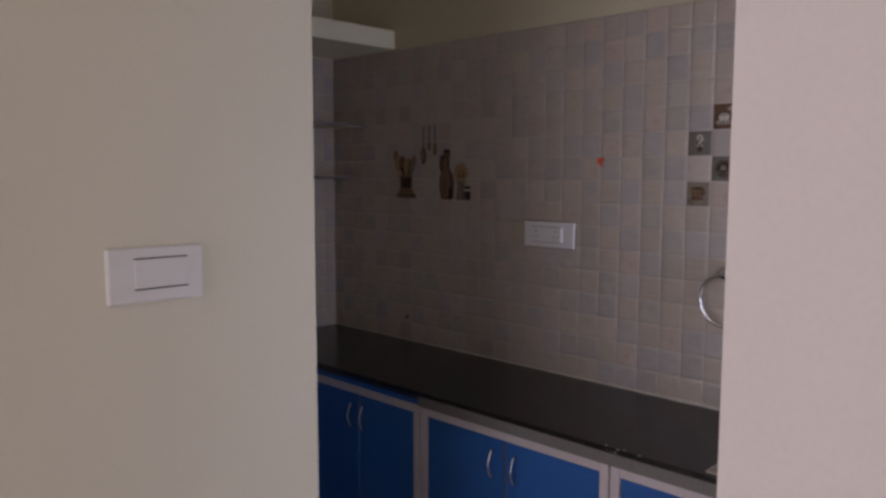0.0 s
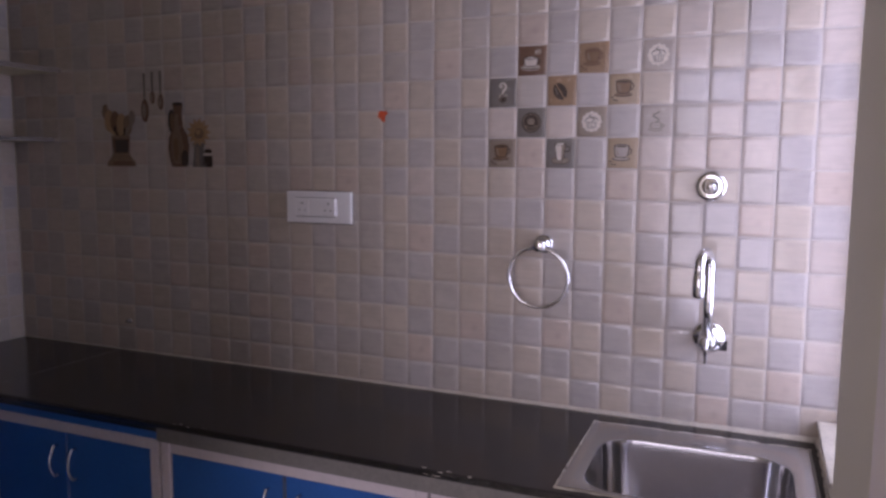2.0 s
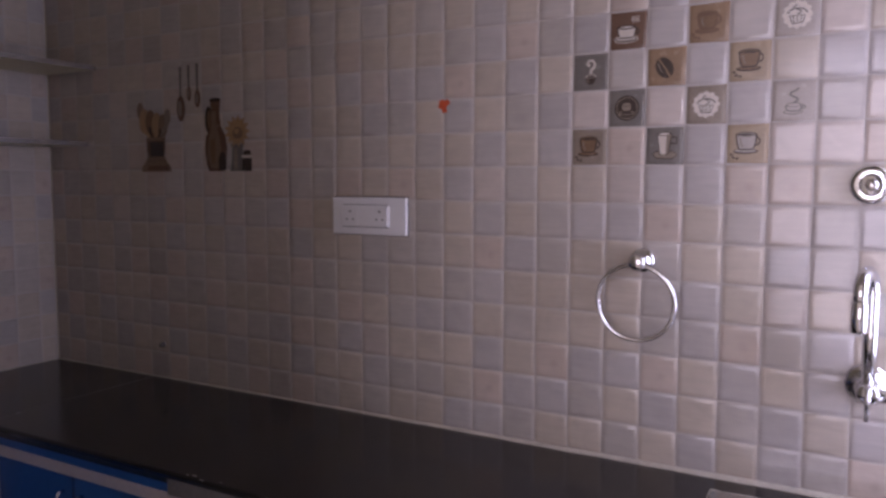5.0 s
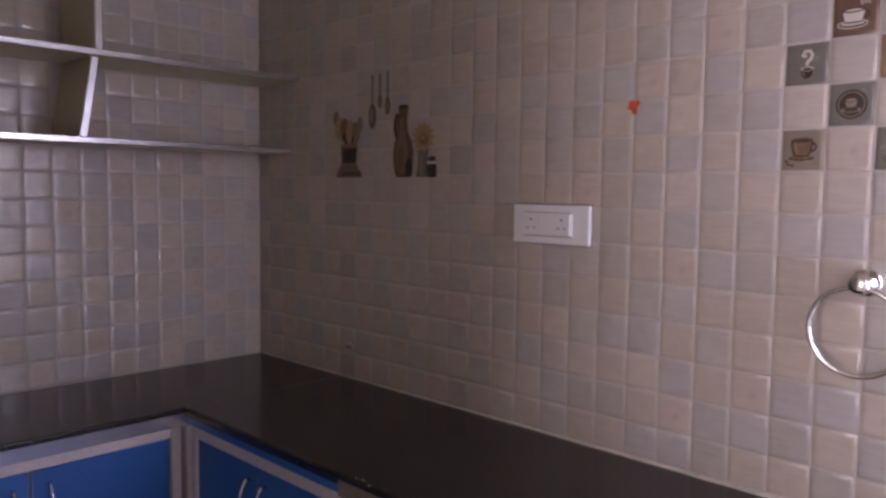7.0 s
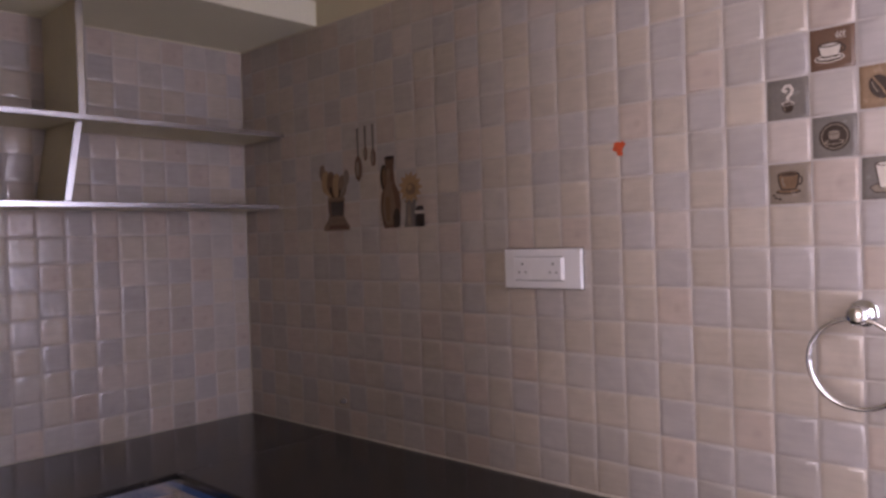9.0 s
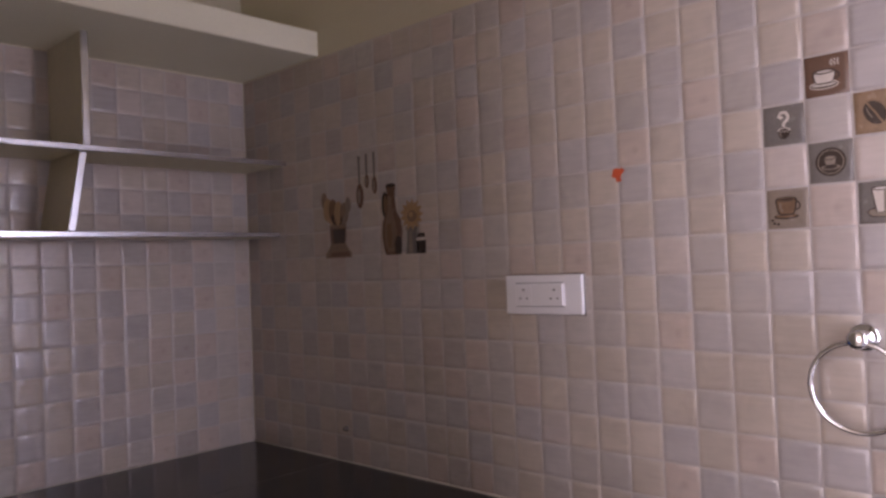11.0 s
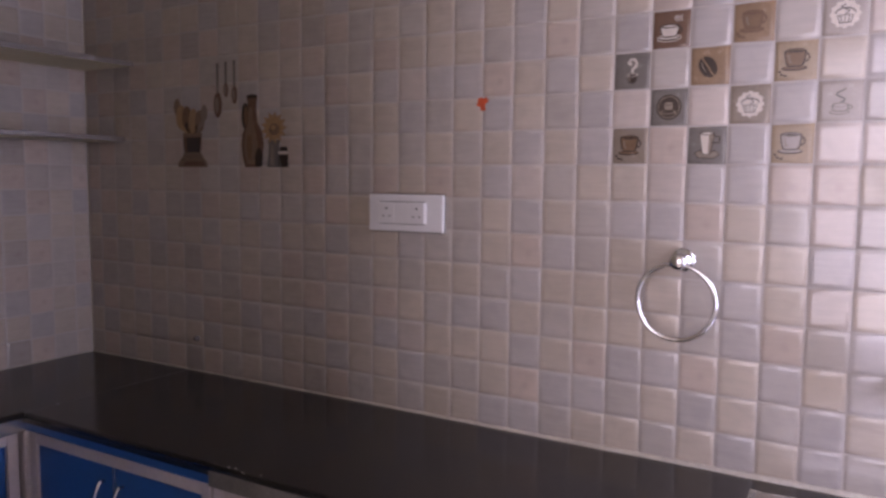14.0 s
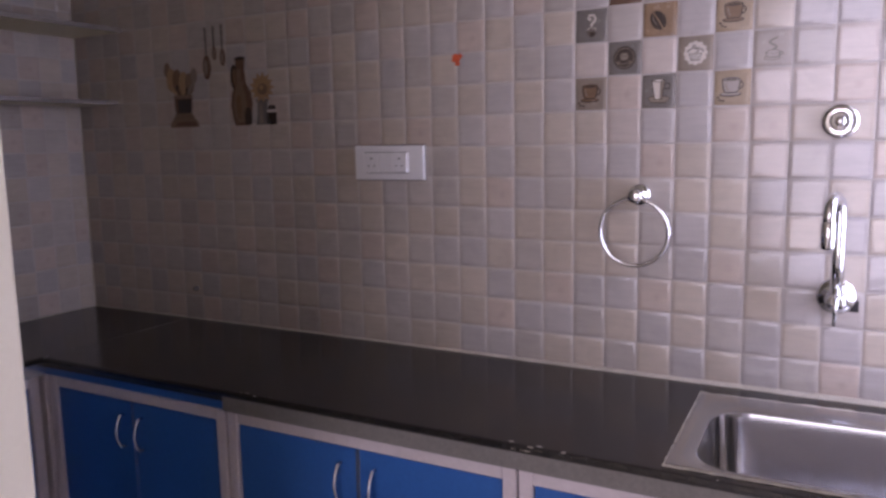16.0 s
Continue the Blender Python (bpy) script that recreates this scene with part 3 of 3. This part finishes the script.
def draw_cup(bm, place, body, line, cx=0.0, cy=0.0, w=0.55, h=0.6, saucer=True, square=False):
    """A cup with handle, mouth and saucer; body and line are material slots."""
    if saucer:
        flat(bm, oval(cx - 0.03, cy - h * 0.62, w * 1.25, 0.16), 1, line, place)
        flat(bm, oval(cx - 0.03, cy - h * 0.58, w * 1.05, 0.10), 2, body, place)
    foot = 0.85 if square else 0.55
    prof = [(cx - w, cy + h / 2)] + [(cx - w * (foot + (1 - foot) * math.cos(radians(90 * k / 6))), cy + h / 2 - h * math.sin(radians(90 * k / 6))) for k in range(7)]
    prof += [(2 * cx - u, v) for u, v in reversed(prof)]
    flat(bm, prof[1:-1], 3, body, place)
    band(bm, oval(cx + w * 0.98, cy + 0.05, 0.20, h * 0.26, 14, -100, 100), 0.09, 3, line, place)
    band(bm, prof[1:-1], 0.09, 4, line, place)
    flat(bm, oval(cx, cy + h / 2, w, 0.14), 5, line, place)
    flat(bm, oval(cx, cy + h / 2 - 0.01, w * 0.82, 0.09), 6, body, place)


def motif(kind, bm, place):
    if kind == "cup":
        draw_cup(bm, place, 0, 1, -0.12, -0.12, 0.58, 0.66)
        band(bm, oval(-0.15, -0.53, 0.74, 0.22, 24), 0.05, 7, 0, place, True)
        band(bm, oval(-0.12, 0.21, 0.46, 0.08, 20), 0.04, 8, 1, place, True)
        for x in (0.25, 0.42, 0.6):
            band(bm, wave(x, 0.48, 0.85, 0.06), 0.05, 1, 0, place)
    elif kind == "mug":
        draw_cup(bm, place, 0, 1, -0.06, 0.12, 0.56, 0.90)
        flat(bm, oval(-0.06, 0.55, 0.40, 0.06, 20), 7, 1, place)
        band(bm, [(-0.40, 0.35), (-0.38, 0.05), (-0.26, -0.15)], 0.07, 7, 2, place)
        for u, v in ((-0.76, -0.80), (-0.55, -0.86), (-0.88, -0.62)):
            flat(bm, oval(u, v, 0.10, 0.07, 12), 7, 1, place)
    elif kind == "tall":
        flat(bm, [(-0.75, -0.5), (-0.5, -0.78), (0.45, -0.82), (0.78, -0.55), (0.5, -0.36), (-0.45, -0.34)], 1, 2, place)
        band(bm, [(-0.75, -0.5), (-0.5, -0.78), (0.45, -0.82), (0.78, -0.55), (0.5, -0.36), (-0.45, -0.34)], 0.06, 2, 1, place, True)
        flat(bm, [(-0.46, 0.70), (-0.26, -0.55), (0.24, -0.55), (0.44, 0.70)], 3, 0, place)
        flat(bm, [(0.12, 0.70), (0.08, -0.55), (0.24, -0.55), (0.44, 0.70)], 4, 2, place)
        band(bm, [(-0.46, 0.70), (-0.26, -0.55), (0.24, -0.55), (0.44, 0.70)], 0.07, 5, 1, place, True)
        flat(bm, oval(-0.01, 0.72, 0.45, 0.12), 6, 1, place)
        flat(bm, oval(-0.01, 0.72, 0.34, 0.07), 7, 0, place)
        band(bm, [(0.42, 0.52), (0.75, 0.5), (0.74, 0.12), (0.36, 0.16)], 0.09, 5, 1, place)
    elif kind == "ask":
        band(bm, [(0.0, -0.10), (0.02, 0.10), (0.20, 0.25), (0.28, 0.48), (0.14, 0.72), (-0.12, 0.72), (-0.26, 0.50), (-0.12, 0.40), (-0.04, 0.50)], 0.17, 1, 0, place)
        flat(bm, [(-0.34, -0.28), (-0.26, -0.66), (-0.10, -0.80), (0.12, -0.80), (0.28, -0.66), (0.36, -0.28)], 1, 1, place)
        flat(bm, oval(0.01, -0.28, 0.35, 0.12), 2, 0, place)
        flat(bm, oval(0.01, -0.29, 0.28, 0.08), 3, 1, place)
        band(bm, [(-0.2, -0.45), (-0.14, -0.66)], 0.08, 3, 2, place)
    elif kind == "bean":
        flat(bm, [(u * 0.85 - v * 0.5 - 0.12, v * 0.85 + u * 0.5 - 0.05) for u, v in oval(0, 0, 0.52, 0.70)], 1, 1, place)
        band(bm, [(-0.48, 0.52), (-0.28, 0.2), (-0.08, -0.06), (0.06, -0.34), (0.26, -0.62)], 0.09, 2, 0, place)
        band(bm, [(-0.52, 0.25), (-0.42, -0.05), (-0.24, -0.32)], 0.06, 2, 2, place)
    elif kind == "badge":
        flat(bm, oval(0, 0, 0.80, 0.80, 32), 1, 1, place)
        band(bm, oval(0, 0, 0.66, 0.66, 32), 0.05, 2, 0, place, True)
        flat(bm, oval(-0.02, -0.30, 0.50, 0.14), 3, 0, place)
        flat(bm, oval(-0.02, -0.30, 0.40, 0.09), 4, 1, place)
        draw_cup(bm, place, 0, 1, -0.02, 0.02, 0.34, 0.44, False)
    elif kind == "cake":
        flat(bm, [((0.76 + 0.05 * math.cos(12 * a)) * math.cos(a), (0.76 + 0.05 * math.cos(12 * a)) * math.sin(a)) for a in (2 * math.pi * k / 72 for k in range(72))], 1, 0, place)
        flat(bm, [(-0.44, -0.02), (-0.30, -0.52), (0.30, -0.52), (0.44, -0.02)], 2, 1, place)
        flat(bm, [(-0.36, -0.07), (-0.25, -0.46), (0.25, -0.46), (0.36, -0.07)], 3, 0, place)
        for x in (-0.22, 0.0, 0.22):
            band(bm, [(x, -0.04), (x * 0.75, -0.5)], 0.06, 4, 1, place)
        band(bm, oval(0, 0.05, 0.5, 0.30, 16, 0, 180), 0.09, 4, 1, place)
        band(bm, wave(0, 0.02, 0.55, 0.20, 1.0), 0.08, 5, 1, place)
    elif kind == "steam":
        draw_cup(bm, place, 0, 1, 0.0, -0.42, 0.42, 0.36)
        band(bm, wave(0.0, -0.1, 0.72, 0.22, 1.3), 0.12, 6, 1, place)


# ---- tiles: last, many small pieces ----
def square_mesh(name, width, height, material):
    """One glazed square, lying in (across, up) with its face towards +z, soft pillowed edges."""
    me = bpy.data.meshes.new(name)
    verts, faces = square_data(0, 0, width, height, lambda u, v, d: (u, v, d), 0)
    me.from_pydata(verts, [], faces)
    me.materials.append(material)
    me.polygons.foreach_set("use_smooth", [len(f) < 4 or k % 17 != 16 for k, f in enumerate(faces)])
    return me


def square_data(cu, cv, width, height, place, start):
    verts, faces = [], []
    for inset, d in ((0.0003, 0.0), (0.0010, 0.0014), (0.0035, 0.0026), (0.0068, 0.0033), (0.0105, 0.0035)):
        a, b = width / 2 - inset, height / 2 - inset
        verts += [place(cu + s * a, cv + t * b, d) for s, t in ((-1, -1), (1, -1), (1, 1), (-1, 1))]
    for r in range(4):
        for k in range(4):
            i, j = start + r * 4 + k, start + r * 4 + (k + 1) % 4
            faces.append((i, j, j + 4, i + 4))
    faces.append(tuple(start + 16 + k for k in range(4)))
    return verts, faces


def spans(lo, hi, origin):
    """The squares between lo and hi on a grid through origin, cut at the ends: (middle, width)."""
    marks = [lo] + [origin + SQ * k for k in range(-60, 60) if lo + 0.004 < origin + SQ * k < hi - 0.004] + [hi]
    return [((a + b) / 2, b - a) for a, b in zip(marks, marks[1:])]


EAST_COLS, NORTH_COLS = spans(0.25, NORTH - 0.003, 1.09), spans(WEST, EAST - 0.003, 2.12)
ROWS_Z = [(COUNTER + SQ * (k + 0.5), SQ) for k in range(16)]
structure(part("trim_grout_east", box((EAST + 0.0016, 0.25, COUNTER), (EAST + BACK, NORTH, TOP)), GROUT), "brown-grey grout bed behind the tiles", "grout")
structure(part("trim_grout_north", box((WEST, NORTH + 0.0016, COUNTER), (EAST, NORTH + BACK, TOP)), GROUT), "brown-grey grout bed behind the tiles", "grout")

# pattern panel: column, row from below -> ground, two inks, drawing
PANEL = {(1, 3): (P_BROWN, P_CREAM, P_DARK, "cup"), (3, 3): (P_TAN, P_RUST, P_BROWN, "mug"), (5, 3): (P_PALE, P_CREAM, P_GREY, "cake"),
         (0, 2): (P_GREY, P_CREAM, P_DARK, "ask"), (2, 2): (P_TAN, P_TAN, P_DARK, "bean"), (4, 2): (P_BUFF, P_RUST, P_DARK, "mug"),
         (1, 1): (P_GREY, P_TAUPE, P_DARK, "badge"), (3, 1): (P_TAUPE, P_CREAM, P_GREY, "cake"), (5, 1): (P_PALE, P_PALE, P_GREY, "steam"),
         (0, 0): (P_TAUPE, P_RUST, P_DARK, "mug"), (2, 0): (P_GREY, P_CREAM, P_DARK, "tall"), (4, 0): (P_BUFF, P_PALE, P_DARK, "mug")}
shared = {}
LAID = random.Random(11)   # hand-laid squares are never quite in one plane


def single_tile(wall, key, material, m):
    if key not in shared:
        shared[key] = square_mesh("tile", key[0], key[1], material)
    ob = new("tile", shared[key])
    ob.parent = wall
    ob.matrix_basis = m @ pose(0, 0, 0, LAID.gauss(0, 0.22), LAID.gauss(0, 0.3), 0)
    return ob


def east_pose(y, z):
    """Across runs to -y, up to z, the face to -x."""
    return Matrix(((0, 0, -1, EAST + 0.0035), (-1, 0, 0, y), (0, 1, 0, z), (0, 0, 0, 1)))


def north_pose(x, z):
    return Matrix(((1, 0, 0, x), (0, 0, -1, NORTH + 0.0035), (0, 1, 0, z), (0, 0, 0, 1)))


rest = ([], [], [])
for y, w in EAST_COLS:
    col = round((1.09 - y) / SQ - 0.5)
    for row, (z, h) in enumerate(ROWS_Z):
        spec = PANEL.get((col, row - 8)) if w > 0.07 else None
        if spec:
            ground, ink, line, kind = spec
            tile = single_tile(wall_east, (w, h, ground.name), ground, east_pose(y, z))
            tile["label"] = "printed coffee-motif tile"
            bm = bmesh.new()
            motif(kind, bm, lambda u, v, layer: (u * 0.031, v * 0.031, 0.0036 + 0.00008 * layer))
            part("printed_motif", bm, [ink, line, P_TAUPE], tile, "coffee drawing printed on the glaze")
        elif y < 1.62 and row < 15:
            single_tile(wall_east, (round(w, 4), h, tone_at(col, row)), TILE_OBJ[tone_at(col, row)], east_pose(y, z))
        else:
            m = east_pose(0, 0)
            vs, fs = square_data(-y, z, w, h, lambda u, v, d: tuple(m @ Vector((u, v, d))), len(rest[0]))
            rest[0].extend(vs)
            rest[1].extend(fs)
            rest[2].extend([LETTERS.index(tone_at(col, row))] * len(fs))
me = bpy.data.meshes.new("tiles_far")
me.from_pydata(rest[0], [], rest[1])
for c in LETTERS:
    me.materials.append(TILE_ISLAND[c])
me.polygons.foreach_set("material_index", rest[2])
me.polygons.foreach_set("use_smooth", [k % 17 != 16 for k in range(len(me.polygons))])
far = new("tiles_far", me)
far.parent = wall_east
tagged(far, "glazed beige and grey square tiles", "", "", "stuff")
for col, (x, w) in enumerate(NORTH_COLS):
    for row, (z, h) in enumerate(ROWS_Z):
        single_tile(wall_north, (round(w, 4), h, tone_at(col, row)), TILE_OBJ[tone_at(col, row)], north_pose(x, z))

# kitchen still life printed across the squares
OX, OZ = 1.963, 1.465


def still_place(u, v, layer):
    """u: metres towards the corner from the print's edge, v: metres above its foot."""
    return (EAST - 0.0004 - 0.00008 * layer, OX + u, OZ + v)


def turned(cx, pairs):
    return [(cx - r, v) for r, v in pairs] + [(cx + r, v) for r, v in reversed(pairs)]


def still_part(name, label, inks, shapes):
    bm = bmesh.new()
    for layer, (slot, pts) in enumerate(shapes):
        flat(bm, pts, layer + 1, slot, still_place)
    part(name, bm, inks, wall_east, label)


def spoon(cx, v0, v1, tilt, r):
    """A long handled spoon whose bowl is up."""
    out = [(cx - 0.006, v0), (cx + 0.006, v0)]
    top = [(cx + tilt + r * math.cos(a), v1 + 1.7 * r * math.sin(a)) for a in (radians(-50 + 280 * k / 14) for k in range(15))]
    return out + top


still_part("printed_utensil_pot", "brown utensil pot with wooden spoons printed on tiles", [P_BROWN, P_WOOD, P_RUST, P_OCHRE, P_DARK, P_TAUPE],
           [(1, spoon(0.372, 0.09, 0.172, 0.046, 0.014)), (3, spoon(0.366, 0.09, 0.142, 0.036, 0.021)), (2, spoon(0.360, 0.09, 0.140, 0.018, 0.020)), (3, spoon(0.352, 0.09, 0.132, 0.000, 0.020)), (1, spoon(0.345, 0.09, 0.128, -0.018, 0.019)),
            (5, spoon(0.346, 0.09, 0.152, -0.038, 0.013)), (4, spoon(0.364, 0.09, 0.118, 0.016, 0.006)), (4, spoon(0.350, 0.09, 0.112, -0.010, 0.005)),
            (0, turned(0.357, [(0.030, 0.03), (0.036, 0.06), (0.038, 0.095)])), (4, turned(0.353, [(0.024, 0.036), (0.027, 0.060), (0.028, 0.084)])), (1, turned(0.357, [(0.039, 0.086), (0.039, 0.097)])),
            (1, turned(0.357, [(0.060, 0.0), (0.058, 0.014), (0.046, 0.024), (0.034, 0.042)])), (0, turned(0.350, [(0.046, 0.004), (0.036, 0.016)]))])
still_part("printed_jug", "brown handled jug printed on tiles", [P_DARK, P_WOOD, P_RUST, P_BROWN],
           [(0, oval(0.150, 0.138, 0.014, 0.036)), (2, oval(0.148, 0.138, 0.007, 0.026)), (3, turned(0.125, [(0.027, 0.0), (0.035, 0.02), (0.041, 0.06), (0.036, 0.092), (0.019, 0.120), (0.015, 0.160), (0.020, 0.190)])),
            (1, turned(0.131, [(0.012, 0.008), (0.021, 0.03), (0.025, 0.06), (0.020, 0.09), (0.009, 0.12), (0.007, 0.16)])), (2, turned(0.136, [(0.005, 0.02), (0.010, 0.05), (0.008, 0.085)])),
            (0, turned(0.102, [(0.012, 0.002), (0.015, 0.03), (0.007, 0.05)])), (0, oval(0.125, 0.190, 0.020, 0.005))])
PETALS = [(0.048 + (0.046 if k % 2 else 0.030) * math.cos(2 * math.pi * k / 26), 0.104 + (0.044 if k % 2 else 0.030) * math.sin(2 * math.pi * k / 26)) for k in range(26)]
still_part("printed_flower_vase", "grey vase with an ochre sunflower printed on tiles", [P_OCHRE, P_GREY, P_WOOD, P_TAUPE],
           [(1, turned(0.048, [(0.026, 0.0), (0.020, 0.03), (0.018, 0.06), (0.024, 0.072)])), (3, turned(0.054, [(0.008, 0.004), (0.006, 0.06)])), (0, PETALS), (2, oval(0.046, 0.100, 0.018, 0.016)), (0, oval(0.050, 0.104, 0.008, 0.007))])
still_part("printed_jar", "small dark jar printed on tiles", [P_DARK, P_CREAM],
           [(0, turned(0.016, [(0.017, 0.0), (0.018, 0.034)])), (1, turned(0.016, [(0.018, 0.034), (0.016, 0.042)])), (0, turned(0.014, [(0.015, 0.042), (0.011, 0.054)]))])
for cx, top, length, r in ((0.254, 0.286, 0.095, 0.016), (0.222, 0.288, 0.066, 0.009), (0.190, 0.290, 0.080, 0.011)):
    still_part("printed_hanging_utensil", "hanging kitchen utensil printed on tiles", [P_GREY, P_BROWN, P_TAUPE],
               [(0, [(cx - 0.0035, top - length), (cx + 0.0035, top - length), (cx + 0.005, top), (cx - 0.005, top)]), (1, oval(cx, top - length - r * 1.2, r, r * 2.2)), (2, oval(cx + r * 0.2, top - length - r * 1.2, r * 0.5, r * 1.4))])

# orange-red dab of vermilion on the tiles
bm = bmesh.new()
for k, (u, v, r) in enumerate(((0, 0, 0.010), (0.008, 0.006, 0.007), (-0.006, 0.007, 0.006), (0.002, -0.011, 0.006), (-0.009, -0.002, 0.005))):
    flat(bm, [(u + r * (1 + 0.3 * math.sin(5 * a + k)) * math.cos(a), v + r * (1 + 0.3 * math.cos(4 * a + k)) * math.sin(a)) for a in (2 * math.pi * j / 16 for j in range(16))], k + 1, 0,
         lambda a, b, layer: (EAST - 0.0004 - 0.00008 * layer, 1.39 - a, 1.607 + b))
part("vermilion_dab", bm, RED, wall_east, "orange-red dab of paste on a tile")

# ---- switch plate on the pale wall ----
lobby = tagged(empty("light_switch", (0.536, 1.276, 1.397)), "large white light switch plate on the pale wall", "switch")
keep(part("plate", box((0.452, 1.264, 1.350), (0.620, 1.277, 1.444), 0.004), PLASTIC), lobby)
keep(part("rocker", box((0.496, 1.2605, 1.375), (0.590, 1.2645, 1.424), 0.0015), PLASTIC), lobby)
for z in (1.3735, 1.4255):
    keep(part("shadow_gap", box((0.496, 1.2628, z - 0.001), (0.590, 1.2637, z + 0.001)), DARK, None, "dark gap line"), lobby)
